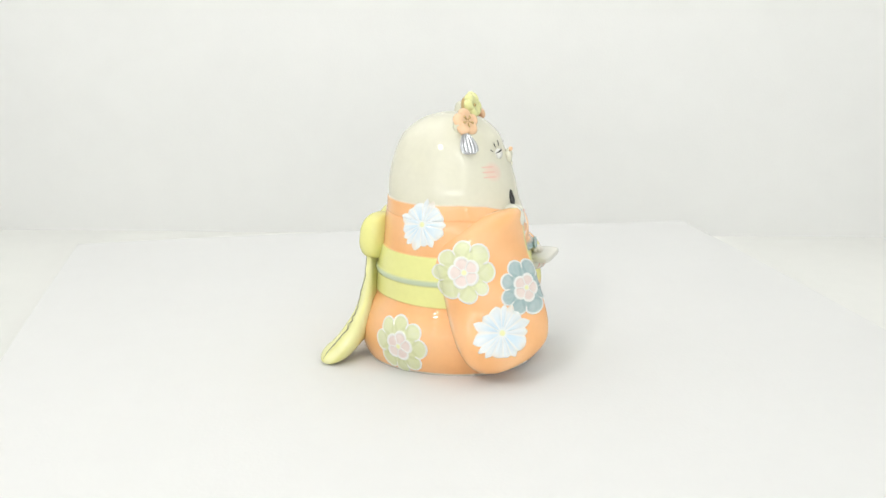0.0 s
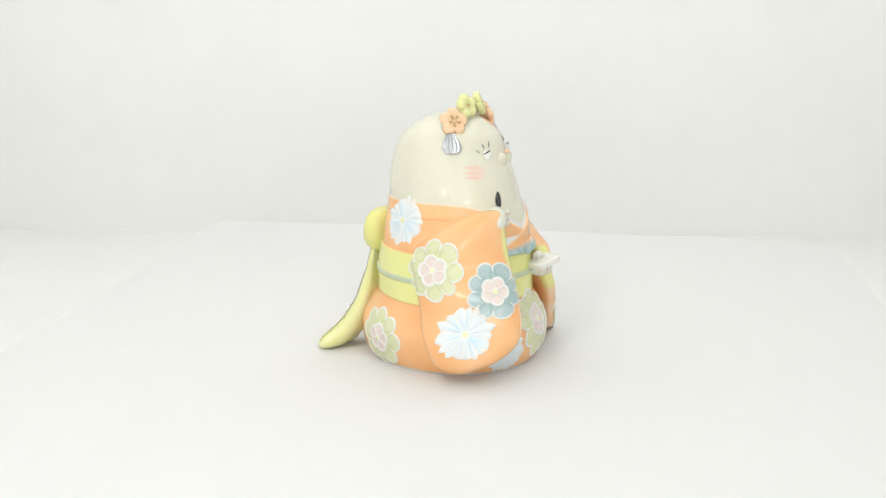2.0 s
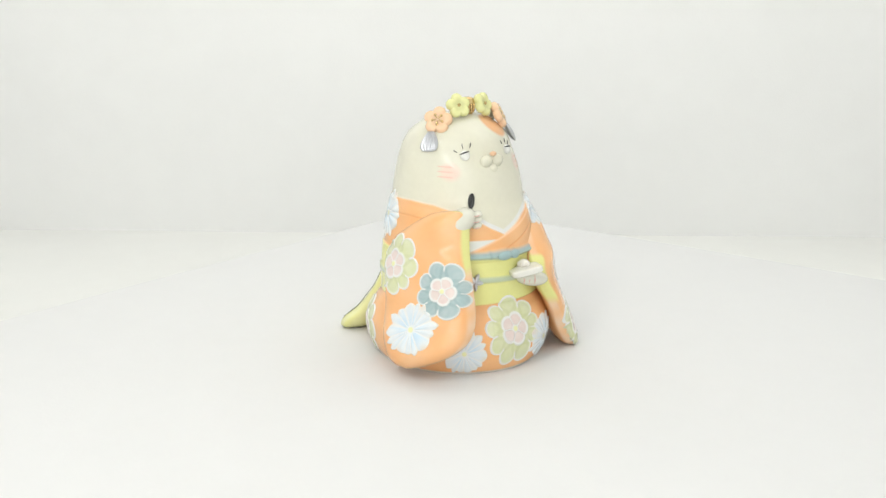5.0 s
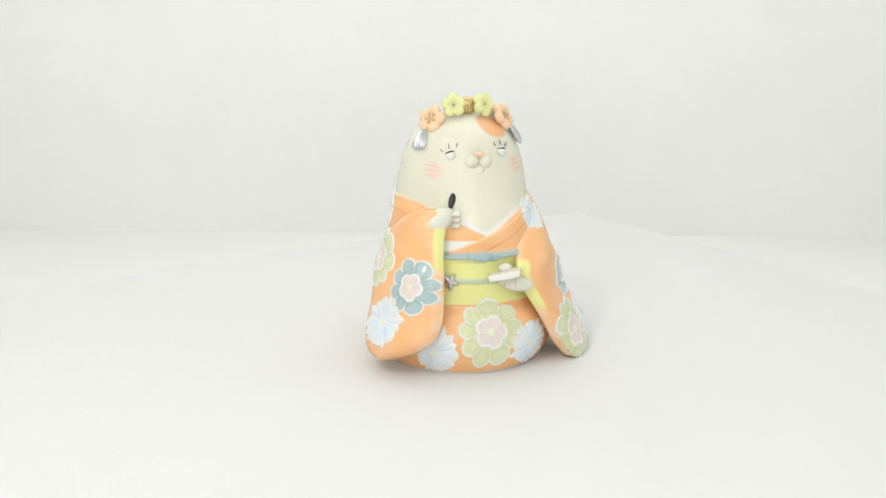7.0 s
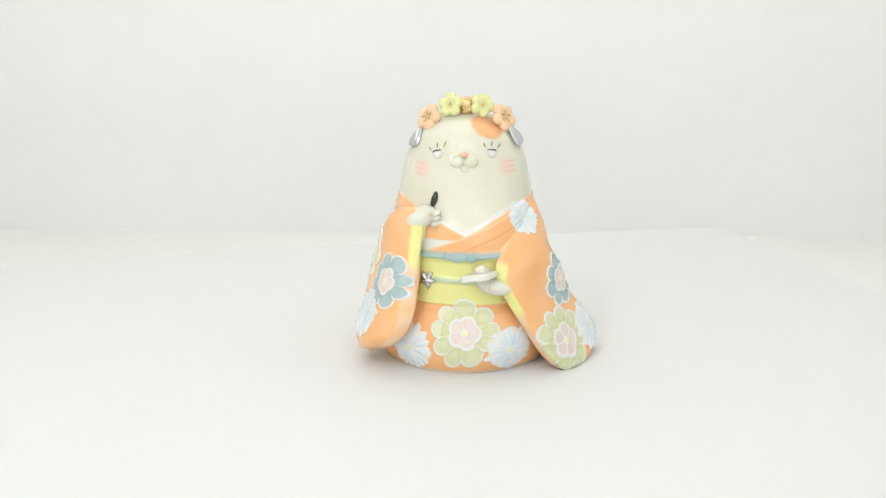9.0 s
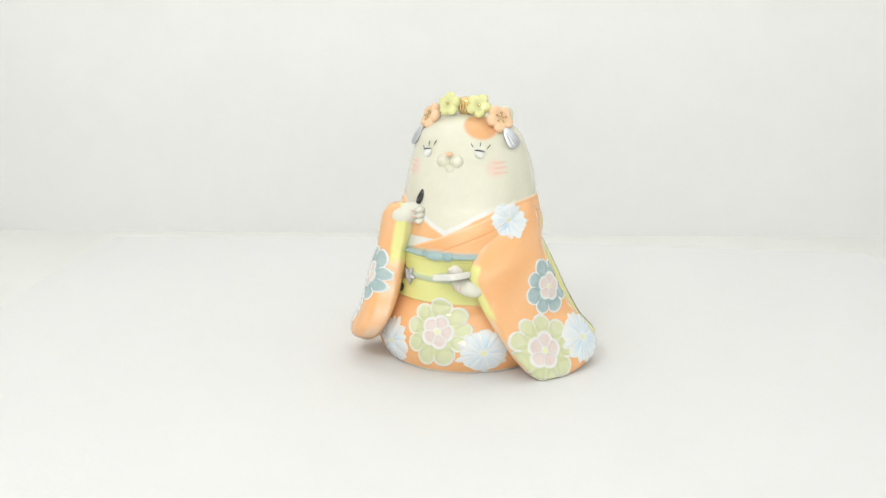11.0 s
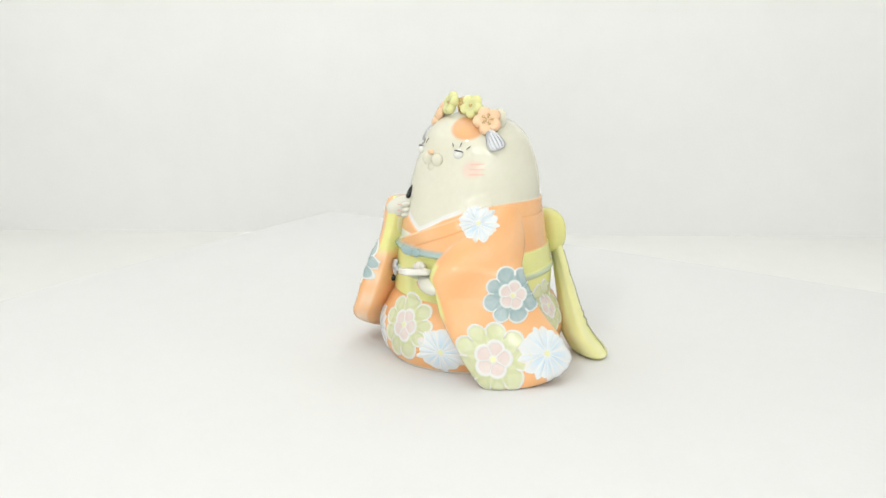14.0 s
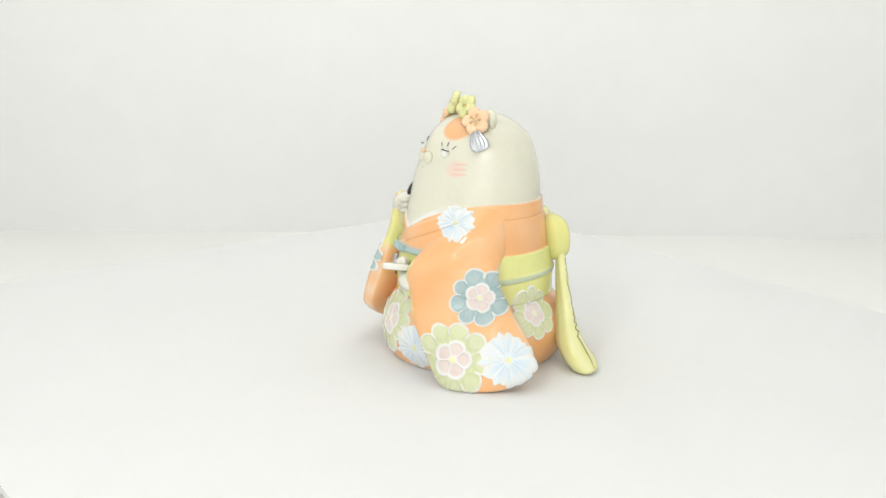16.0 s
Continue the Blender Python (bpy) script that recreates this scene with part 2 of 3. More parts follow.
    top, low = rows * n, rows * n + 1
    for j in range(n):
        f.append((top, j, (j + 1) % n))
        f.append((low, (rows - 1) * n + (j + 1) % n, (rows - 1) * n + j))
    add(v, f, cc)


def loft(keys, width_dir, colour, rows=150, n=120, power=2.4, inner=1.0):
    """A flattened sack through rows of (level, cx, cy, half width, half thickness); width_dir in the plan, colour(level, along, out)."""
    p = spline([(k[0], k[3], k[1], k[2], k[4]) for k in keys], rows)
    w = np.array([*width_dir, 0.0]) / np.hypot(*width_dir)
    o = np.array([w[1], -w[0], 0.0])
    if o[0] * np.mean(p[:, 2]) + o[1] * np.mean(p[:, 3]) < 0:
        o = -o
    th = np.linspace(0, 2 * np.pi, n, endpoint=False)
    cs, sn = np.cos(th), np.sin(th)
    ca, sa = np.sign(cs) * np.abs(cs) ** (2 / power), np.sign(sn) * np.abs(sn) ** (2 / power)
    v, c = [], []
    for z, hw, cx, cy, b in p:
        wave = 0.0009 * np.sin(5 * ca + 60 * z) * (ca * sa)
        pts = np.array([cx, cy, z])[None] + np.outer(hw * ca, w) + np.outer(b * np.where(sa < 0, sa * inner, sa) + wave, o)
        v.extend(pts)
        c.extend(colour(np.full(n, z), ca, sa))
    f = grid_faces(rows, n)
    nv = rows * n
    for r0, flip in ((0, False), (rows - 1, True)):
        v.append(np.mean(v[r0 * n:(r0 + 1) * n], axis=0))
        c.append(c[r0 * n])
        for j in range(n):
            t = (nv, r0 * n + (j + 1) % n, r0 * n + j)
            f.append(t[::-1] if flip else t)
        nv += 1
    add(v, f, c)


def sack(keys, colour, rows=160, n=140, power=2.6, soft_from=-0.012):
    """A cloth sleeve that hangs flat, through rows of (level, front x, front y, back x, back y, swell outwards, swell inwards)."""
    p = spline([(k[0], np.hypot(k[1] - k[3], k[2] - k[4]), *k[1:]) for k in keys], rows)
    th = np.linspace(0, 2 * np.pi, n, endpoint=False)
    cs, sn = np.cos(th), np.sin(th)
    v, c = [], []
    for z, _, fx, fy, bx, by, out, inn in p:
        blunt = power - (power - 2.0) * float(step(z, soft_from - 0.02, soft_from))
        ca, sa = np.sign(cs) * np.abs(cs) ** (2 / blunt), np.sign(sn) * np.abs(sn) ** (2 / blunt)
        front, back = np.array([fx, fy, z]), np.array([bx, by, z])
        mid, half = (front + back) / 2, np.linalg.norm(front - back) / 2
        w = (front - back) / (2 * half + 1e-9)
        o = np.array([w[1], -w[0], 0.0])
        turned = o @ np.array([mid[0], mid[1] - 0.01, 0]) < 0
        if turned:
            o = -o
        wave = 0.0008 * np.sin(5 * ca + 60 * z) * (ca * sa)
        v.extend(mid + np.outer(half * ca, w) + np.outer(np.where(sa < 0, sa * inn, sa * out) + wave, o))
        c.extend(colour(np.full(n, z), ca, sa))
    f = grid_faces(rows, n)
    nv = rows * n
    for r0, flip in ((0, False), (rows - 1, True)):
        v.append(np.mean(v[r0 * n:(r0 + 1) * n], axis=0))
        c.append(c[r0 * n])
        for k in range(n):
            t = (nv, r0 * n + (k + 1) % n, r0 * n + k)
            f.append(t[::-1] if flip else t)
        nv += 1
    add(v, f if turned else [t[::-1] for t in f], c)


def sleeve_colour(lo, hi, reach, round_to, tapered=0.0):
    def colour(z, a, s):
        wash = 0.5 + 0.5 * np.sin(90 * z + 4 * a) * np.sin(50 * z - 3 * s)
        c = mix(np.broadcast_to(ORANGE, (len(z), 3)), PEACH, 0.6 * wash)
        worn = step(np.abs(a), 0.955, 0.995) * (0.35 + 0.65 * np.sin(140 * z + 2) ** 2)
        c = mix(c, (0.90, 0.74, 0.56), 0.55 * worn)
        bow_in = reach + 0.10 * ((z - (lo + hi) / 2) / ((hi - lo) / 2)) ** 2 * tapered
        lining = step(a, bow_in, bow_in + 0.05) * step(round_to - s, -0.08, 0.08) * step(z, lo, lo + 0.012) * step(hi - z, 0, 0.004)
        return mix(c, (0.80, 0.78, 0.30), lining)
    return colour


def sleeves():
    # the raised arm's sleeve
    sack([(0.0285, -0.0455, -0.051, -0.050, -0.043, 0.003, 0.003), (0.025, -0.0405, -0.053, -0.056, -0.026, 0.013, 0.005),
          (0.015, -0.0395, -0.056, -0.052, -0.002, 0.0260, 0.007), (0.000, -0.041, -0.0585, -0.061, 0.018, 0.0275, 0.008),
          (-0.010, -0.0422, -0.061, -0.067, 0.0205, 0.0260, 0.008), (-0.020, -0.0436, -0.064, -0.0735, 0.021, 0.0235, 0.009), (-0.040, -0.0465, -0.0705, -0.076, 0.0155, 0.0250, 0.010),
          (-0.060, -0.049, -0.077, -0.079, 0.0105, 0.0255, 0.010), (-0.075, -0.0525, -0.0800, -0.084, 0.0065, 0.0250, 0.010),
          (-0.088, -0.060, -0.079, -0.0880, 0.002, 0.0250, 0.010), (-0.099, -0.0695, -0.070, -0.0885, -0.003, 0.0235, 0.010),
          (-0.1075, -0.079, -0.056, -0.089, -0.009, 0.0185, 0.008), (-0.1135, -0.086, -0.042, -0.0905, -0.018, 0.010, 0.005),
          (-0.1158, -0.090, -0.031, -0.0915, -0.026, 0.002, 0.002)],
         sleeve_colour(-0.030, 0.04, 0.66, 0.35), power=2.8)
    # the lowered arm's sleeve, its tip on the ground
    sack([(0.042, 0.040, -0.008, 0.045, 0.010, 0.004, 0.002), (0.030, 0.036, -0.020, 0.050, 0.022, 0.0205, 0.005),
          (0.012, 0.036, -0.035, 0.055, 0.022, 0.0270, 0.007), (0.000, 0.0345, -0.046, 0.062, 0.018, 0.0275, 0.008),
          (-0.012, 0.0315, -0.057, 0.070, 0.010, 0.0255, 0.008), (-0.022, 0.0295, -0.066, 0.078, 0.000, 0.0225, 0.008),
          (-0.032, 0.0288, -0.070, 0.0855, -0.0035, 0.0190, 0.008), (-0.040, 0.0318, -0.070, 0.0885, -0.002, 0.0185, 0.008),
          (-0.050, 0.0373, -0.070, 0.0915, 0.002, 0.0180, 0.008), (-0.065, 0.0465, -0.0723, 0.0976, 0.008, 0.0175, 0.008),
          (-0.080, 0.0556, -0.0705, 0.1095, 0.0135, 0.0170, 0.008), (-0.095, 0.065, -0.0674, 0.1205, 0.0165, 0.0170, 0.010),
          (-0.105, 0.0715, -0.0655, 0.1255, 0.0170, 0.0165, 0.011), (-0.114, 0.079, -0.0630, 0.1250, 0.009, 0.0155, 0.011),
          (-0.1205, 0.085, -0.0605, 0.121, -0.005, 0.0125, 0.009), (-0.1238, 0.091, -0.0575, 0.1165, -0.017, 0.009, 0.007),
          (-0.1249, 0.097, -0.0545, 0.112, -0.028, 0.003, 0.002)],
         sleeve_colour(-0.072, -0.018, 0.86, 0.50, 0.6), power=2.6)


def ball(centre, radii, colour, turn=(0, 0, 0), mat=0, rows=24, n=36, power=2.0, shape=None):
    """A rounded lump; power above 2 makes it boxier. shape(a, b) may swell it."""
    m = np.array(Euler([radians(a) for a in turn]).to_matrix())
    u = np.linspace(0, np.pi, rows)
    t = np.linspace(0, 2 * np.pi, n, endpoint=False)
    Uu, Tt = np.meshgrid(u, t, indexing="ij")
    d = np.stack([np.sin(Uu) * np.cos(Tt), np.sin(Uu) * np.sin(Tt), np.cos(Uu)], -1)
    if power != 2.0:
        d = d / (np.abs(d) ** power).sum(-1, keepdims=True) ** (1 / power)
    if shape:
        d = d * shape(Uu, Tt)[..., None]
    v = (d * np.array(radii)).reshape(-1, 3) @ m.T + np.array(centre)
    f = [(a, q, c, b) for a, b, c, q in grid_faces(rows, n)]
    add(v, f, colour, mat)


def tube(points, radius, colour, mat=0, sides=10, taper=1.0):
    p = np.asarray(points, float)
    n = len(p)
    v = []
    tang = np.gradient(p, axis=0)
    tang /= np.linalg.norm(tang, axis=1)[:, None] + 1e-12
    ref = np.array([0.31, 0.17, 0.94])
    for i in range(n):
        a = np.cross(tang[i], ref)
        a /= np.linalg.norm(a) + 1e-12
        b = np.cross(tang[i], a)
        s = i / (n - 1)
        r = radius * (1 - (1 - taper) * abs(2 * s - 1) ** 2)
        if i in (0, n - 1):
            r *= 0.35
        for j in range(sides):
            w = 2 * np.pi * j / sides
            v.append(p[i] + r * (np.cos(w) * a + np.sin(w) * b))
    f = grid_faces(n, sides)
    f.append(tuple(range(sides)))
    f.append(tuple((n - 1) * sides + j for j in reversed(range(sides))))
    add(v, f, colour, mat)


def axes_of(normal, spin=0.0, up=(0, 0, 1)):
    nrm = np.asarray(normal, float)
    nrm = nrm / np.linalg.norm(nrm)
    e1 = np.cross(up, nrm)
    e1 /= np.linalg.norm(e1)
    e2 = np.cross(nrm, e1)
    s = radians(spin)
    return np.cos(s) * e1 + np.sin(s) * e2, -np.sin(s) * e1 + np.cos(s) * e2, nrm


def blossom(centre, normal, radius, colour, spin=0.0, thick=0.005, dots=GOLD):
    """A thick five-petalled ornament with a dotted heart."""
    e1, e2, nrm = axes_of(normal, spin)
    n, rings = 100, 14
    t = np.linspace(0, 2 * np.pi, n, endpoint=False)
    lobe = 0.74 + 0.26 * np.abs(np.cos(2.5 * t)) ** 0.7
    prof = [(0.02, 0.72), (0.12, 0.68), (0.22, 0.70), (0.32, 0.82), (0.45, 0.92), (0.6, 1.0), (0.75, 0.95), (0.87, 0.8), (0.95, 0.55),
            (1.0, 0.2), (0.98, -0.2), (0.9, -0.5), (0.5, -0.6), (0.02, -0.6)]
    v, c = [], []
    valley = 0.14 * (1 - np.abs(np.cos(2.5 * t)) ** 0.6)
    for q, hh in prof:
        rr = radius * q * (1 + (lobe - 1) * step(q, 0.1, 0.7))
        hz = thick * (hh - (valley if hh > 0 else 0) * step(q, 0.2, 0.6))
        v.extend(np.array(centre) + np.outer(rr * np.cos(t), e1) + np.outer(rr * np.sin(t), e2) + np.outer(hz * np.ones(n), nrm))
        c.extend(mix(np.broadcast_to(np.asarray(colour) * 0.86, (n, 3)), colour, np.full(n, float(step(q, 0.2, 0.7)))))
    add(v, grid_faces(len(prof), n), c)
    ctr = np.array(centre) + 0.8 * thick * nrm
    if dots == "ring":
        for i in range(5):
            w = 2 * np.pi * (i + 0.5) / 5
            ball(ctr + 0.36 * radius * (np.cos(w) * e1 + np.sin(w) * e2), (0.0013,) * 3, CREAM, mat=2, rows=8, n=10)
            tube([ctr + 0.08 * radius * (np.cos(w) * e1 + np.sin(w) * e2), ctr + 0.2 * radius * (np.cos(w) * e1 + np.sin(w) * e2),
                  ctr + 0.32 * radius * (np.cos(w) * e1 + np.sin(w) * e2)], 0.0007, CREAM, 2, 6)
    else:
        ball(ctr - 0.1 * thick * nrm, (0.0016,) * 3, OLIVE, mat=2, rows=8, n=12)


def comb(centre, normal, spin, flat):
    """A ribbed silver fan hanging under the blossom."""
    e1, e2, nrm = axes_of(normal, spin)
    n, rows = 90, 30
    u = np.linspace(0, np.pi, rows)
    v = []
    for a in u:
        y = np.cos(a)
        for j in range(n):
            w = 2 * np.pi * j / n
            x = np.sin(a) ** 0.6 * np.cos(w) * (0.72 - 0.28 * y)
            rib = 1 + 0.22 * np.cos(16 * np.cos(w)) * (np.sin(w) > 0)
            z = np.sin(a) ** 0.7 * np.sin(w) * rib
            v.append(np.array(centre) + 0.0112 * x * e1 + 0.0104 * y * e2 + flat * z * nrm)
    add(v, grid_faces(rows, n), CREAM, 1)


body()
BODY_FACES = len(FACES)
sleeves()


def surface():
    v = np.concatenate(VERTS)
    return BVHTree.FromPolygons([tuple(p) for p in v], FACES)


SKIN = surface()
BODY_SKIN = BVHTree.FromPolygons([tuple(p) for p in VERTS[0]], FACES[:BODY_FACES])


def on_skin(p, out, lift=0.0, skin=None):
    """The place on the body met from outside along -out through p."""
    p, out = Vector(p), Vector(out).normalized()
    skin = skin or SKIN
    loc, nrm, _, _ = skin.ray_cast(p + out * 0.06, -out, 0.12)
    if loc is None:
        loc, nrm, _, _ = skin.find_nearest(p)
    if nrm.dot(out) < 0:
        nrm = -nrm
    return np.array(loc + nrm * lift), np.array(nrm)


def outward(p, flat=1.0):
    """Outward direction of the skin round p, evened out."""
    total = Vector((0, 0, 0))
    for d in ((0, 0, 0), (0.012, 0, 0), (-0.012, 0, 0), (0, 0.012, 0), (0, -0.012, 0), (0, 0, 0.012), (0, 0, -0.012)):
        loc, nrm, _, dist = SKIN.find_nearest(Vector(p) + Vector(d))
        away = Vector((loc.x, loc.y - 0.01, 0.02))
        total += nrm if nrm.dot(away) > 0 else -nrm
    total.z *= flat
    return np.array(total.normalized())


def decal(p, normal, radius, outline, paint, spin=0.0, skin=None, rings=34, n=220):
    """A thin painted relief that follows the skin: outline(t) is its rim, paint(q, t) gives colours and heights."""
    e1, e2, nrm = axes_of(normal, spin)
    t = np.linspace(0, 2 * np.pi, n, endpoint=False)
    rim = outline(t)
    v, c = [], []
    for i, q in enumerate(np.linspace(0.0, 1.0, rings)):
        col, hgt = paint(np.full(n, q), t, q * rim)
        for j in range(n):
            if i == 0 and j > 0:
                v.append(v[0])
            else:
                flat = np.asarray(p) + radius * rim[j] * q * (np.cos(t[j]) * e1 + np.sin(t[j]) * e2)
                loc, _ = on_skin(flat, nrm, (hgt[j] if i < rings - 1 else -0.0004), skin)
                if i and np.linalg.norm(loc - v[-n if len(v) >= n else 0]) > 0.004:
                    loc = v[-n] + 0.0002 * (loc - v[-n])
                v.append(loc)
        c.extend(col)
    add(v, grid_faces(rings, n), c)


def double_flower(p, radius, petal, petals=8, spin=0.0, normal=None, skin=None):
    """Rounded petals with white outlines round a small pink flower."""
    k = petals / 2
    shift = 37.0 * (p[0] + 2 * p[2])

    def warp(t):
        return t + 0.10 * np.sin(2 * t + shift) + 0.07 * np.sin(3 * t + 2 * shift)

    def outline(t):
        t = warp(t)
        return (0.79 + 0.21 * np.abs(np.cos(k * t)) ** 0.65) * (1 + 0.035 * np.sin(2 * t + 9 * p[0] * 40) + 0.03 * np.sin(3 * t + 60 * p[2]))

    def paint(q, t, r):
        rim = outline(t)
        a = warp(t)
        lob = np.abs(np.cos(k * a))
        pl = np.abs(np.cos(2.5 * t + 0.4 + shift))
        heart = 0.49 * (0.78 + 0.22 * pl ** 0.7)
        # white outer line, with short white lines running in between the petals
        gap = lob * r * 2.4 / k - 0.10 * step(0.80 - r / rim, 0, 0.25)
        line = np.minimum((rim - r) * 0.85, np.where(r > 0.5, np.maximum(gap, 0.02 + 0.35 * (0.88 - r / rim)), 1.0))
        w = step(line, 0.038, 0.078)
        wash = 0.5 + 0.5 * np.sin(3 * t + shift) * np.sin(9 * r + 2 * shift)
        stroke = 0.5 + 0.5 * np.sin(26 * a + 5 * np.sin(6 * r + shift))
        pale = np.asarray(petal) * 0.55 + 0.42 * np.asarray(WHITE)
        body_c = mix(np.broadcast_to(petal, (len(t), 3)), pale, np.clip(0.12 + 0.45 * wash + 0.18 * stroke * step(r, 0.5, 0.7), 0, 1))
        body_c = mix(body_c, np.asarray(petal) * 0.86, 0.5 * step(0.12 - np.abs(gap - 0.10), 0, 0.06) * step(0.9 - r / rim, 0, 0.1))
        c = mix(np.broadcast_to(WHITE, (len(t), 3)), body_c, w * step(r - heart, 0.0, 0.03))
        # small flower in the middle
        inner = heart - 0.055
        wi = step(inner - r, 0.0, 0.03) * step(pl * r * 1.6, 0.045, 0.10) * step(r, 0.10, 0.13)
        c = mix(c, mix(np.broadcast_to(PINK, (len(t), 3)), (0.78, 0.70, 0.64), 0.6 * wash), 0.92 * wi)
        c = mix(c, (0.80, 0.79, 0.44), step(0.085 - r, 0, 0.02))
        hgt = 0.00115 - 0.00075 * w * step(r - heart, 0.0, 0.03) - 0.0007 * wi + 0.0002 * (r < 0.085)
        return c, hgt

    decal(p, outward(p) if normal is None else normal, radius, outline, paint, spin, skin)


def pointed_flower(p, radius, spin=0.0, petals=15, normal=None, skin=None):
    """A white flower of narrow pointed petals, washed with light blue from its heart."""
    chance = np.random.RandomState(int(1000 * (p[0] + p[2] + 1)))
    tone, reach = chance.uniform(0.1, 1.0, petals), chance.uniform(0.84, 1.10, petals)
    bend = chance.uniform(0, 6.28, 2)

    def petal_of(t):
        t = t + 0.13 * np.sin(2 * t + bend[0]) + 0.08 * np.sin(5 * t + bend[1])
        u = (t / (2 * np.pi) * petals) % petals
        return np.floor(u).astype(int) % petals, 1 - np.abs(2 * (u % 1) - 1)

    def outline(t):
        who, mid = petal_of(t)
        return (0.83 + 0.17 * mid ** 0.7) * (1 + (reach[who] - 1) * mid ** 0.6) * (1 + 0.05 * np.sin(2 * t + bend[1]))

    def paint(q, t, r):
        who, mid = petal_of(t)
        blue = tone[who] * step(mid, 0.12, 0.5) * step(r, 0.08, 0.25) * step(0.88 - r, 0, 0.55)
        c = mix(np.broadcast_to((0.77, 0.80, 0.81), (len(t), 3)), SKY, 0.85 * blue)
        crease = np.exp(-((mid - 0.45) / 0.13) ** 2) * step(r, 0.25, 0.5) * (who % 2)
        c = mix(c, (0.62, 0.74, 0.83), 0.45 * crease)
        c = mix(c, WHITE, 0.9 * step(0.20 - mid, 0, 0.12) * step(r, 0.12, 0.2))
        c = mix(c, WHITE, 0.8 * step(r - outline(t) + 0.09, 0, 0.06))
        thin = step(np.sin(3 * t + bend[0]) * np.sin(7 * t + bend[1]), 0.1, 0.8) * step(r, 0.62, 0.95)
        c = mix(c, (0.82, 0.66, 0.48), 0.45 * thin)
        c = mix(c, (0.76, 0.77, 0.44), step(0.11 - r, 0, 0.03))
        return c, 0.0005 + 0.0006 * mid * step(r, 0.1, 0.3)

    decal(p, outward(p) if normal is None else normal, radius, outline, paint, spin, skin)


def flowers():
    double_flower((0.0002, -0.0761, -0.0841), 0.0325, LIME, 9, 10, skin=BODY_SKIN)
    double_flower((-0.0865, -0.0058, -0.0231), 0.0290, LIME, 8, 5, normal=(-0.98, -0.04, 0.12))
    double_flower((-0.0722, -0.0603, -0.0392), 0.0265, TEAL, 8, 20, normal=(-0.78, -0.58, 0.22))
    double_flower((-0.0788, 0.0545, -0.0975), 0.0285, LIME, 8, 0, skin=BODY_SKIN)
    double_flower((0.0910, -0.0245, -0.0446), 0.0275, TEAL, 8, 15, normal=(0.87, -0.47, 0.12))
    double_flower((0.0949, -0.0515, -0.0981), 0.0355, LIME, 9, 0, normal=(0.78, -0.60, 0.22))
    double_flower((0.0770, 0.0374, -0.0704), 0.0260, LIME, 8, 0, skin=BODY_SKIN)
    pointed_flower((-0.0957, -0.0420, -0.0755), 0.0265, 4, normal=(-0.89, -0.32, 0.32))
    pointed_flower((-0.0656, 0.0343, 0.0152), 0.0235, 8, skin=BODY_SKIN)
    pointed_flower((0.0429, -0.0685, -0.1019), 0.0250, 0, skin=BODY_SKIN)
    pointed_flower((-0.0503, -0.0645, -0.1020), 0.0230, 6, skin=BODY_SKIN)
    pointed_flower((0.1205, -0.0095, -0.0955), 0.0270, 3, normal=(0.86, -0.33, 0.38))
    pointed_flower((0.0528, -0.0319, 0.0165), 0.0190, 10)


flowers()


def face():
    # eyes: a small white lid, a dark line and three lashes
    for x, z, tilt in ((-0.0255, 0.0768, 14), (0.0235, 0.0783, -4)):
        p, nrm = on_skin((x, -0.03, z - 0.0022), (x * 8, -1, 0.15))
        ball(p + 0.0010 * nrm, (0.0046, 0.0032, 0.0046), (0.78, 0.78, 0.74), (-12, 0, np.degrees(np.arctan2(nrm[0], -nrm[1]))), rows=16, n=24)
        out = np.array([x * 12, -1, 0.2])
        a = radians(tilt)
        side = np.array([np.cos(a), 0.0, np.sin(a)])
        rise = np.array([-np.sin(a), 0.0, np.cos(a)])

        def stroke(p0, p1, width):
            tube([on_skin(p * (1 - s) + q * s, out, 0.0004 + extra * (1 - 0.75 * (2 * s - 1) ** 2))[0] for s in np.linspace(0, 1, 9)],
                 width, CREAM, 3, 8, 0.5)

        mid = np.array([x, -0.03, z])
        p, q, extra = mid - 0.0050 * side, mid + 0.0048 * side, 0.0040
        stroke(p, q, 0.0007)
        extra = 0.0002
        for off, lean in ((-0.0062, -0.0030), (0.0000, 0.0008), (0.0062, 0.0046)):
            p = mid + off * side + (0.0026 if off else 0.0040) * rise
            q = p + 0.75 * lean * side + (0.0050 if off >= 0 else 0.0038) * rise
            stroke(p, q, 0.00042)
    # muzzle
    p, _ = on_skin((-0.0015, -0.04, 0.0690), (0, -1, 0))
    ball(p + np.array([-0.0062, 0.0004, 0]), (0.0067, 0.0044, 0.0062), CREAM)
    ball(p + np.array([0.0062, 0.0004, 0.0003]), (0.0067, 0.0044, 0.0062), CREAM)
    ball(p + np.array([0.0006, -0.0006, -0.0072]), (0.0052, 0.0038, 0.0050), CREAM)
    ball(p + np.array([0.0, -0.0020, 0.0072]), (0.0038, 0.0020, 0.0022), (0.88, 0.58, 0.36), rows=14, n=20)
    # ears, half hidden by the ornaments
    for sx in (-1, 1):
        ball((sx * 0.0345, 0.0065 + 0.0025 * sx, 0.1040 + 0.0015 * sx), (0.0085, 0.0056, 0.0145), CREAM, (0, sx * 24, 0), rows=20, n=24,
             shape=lambda u, t: 1 - 0.25 * np.cos(u) ** 2)


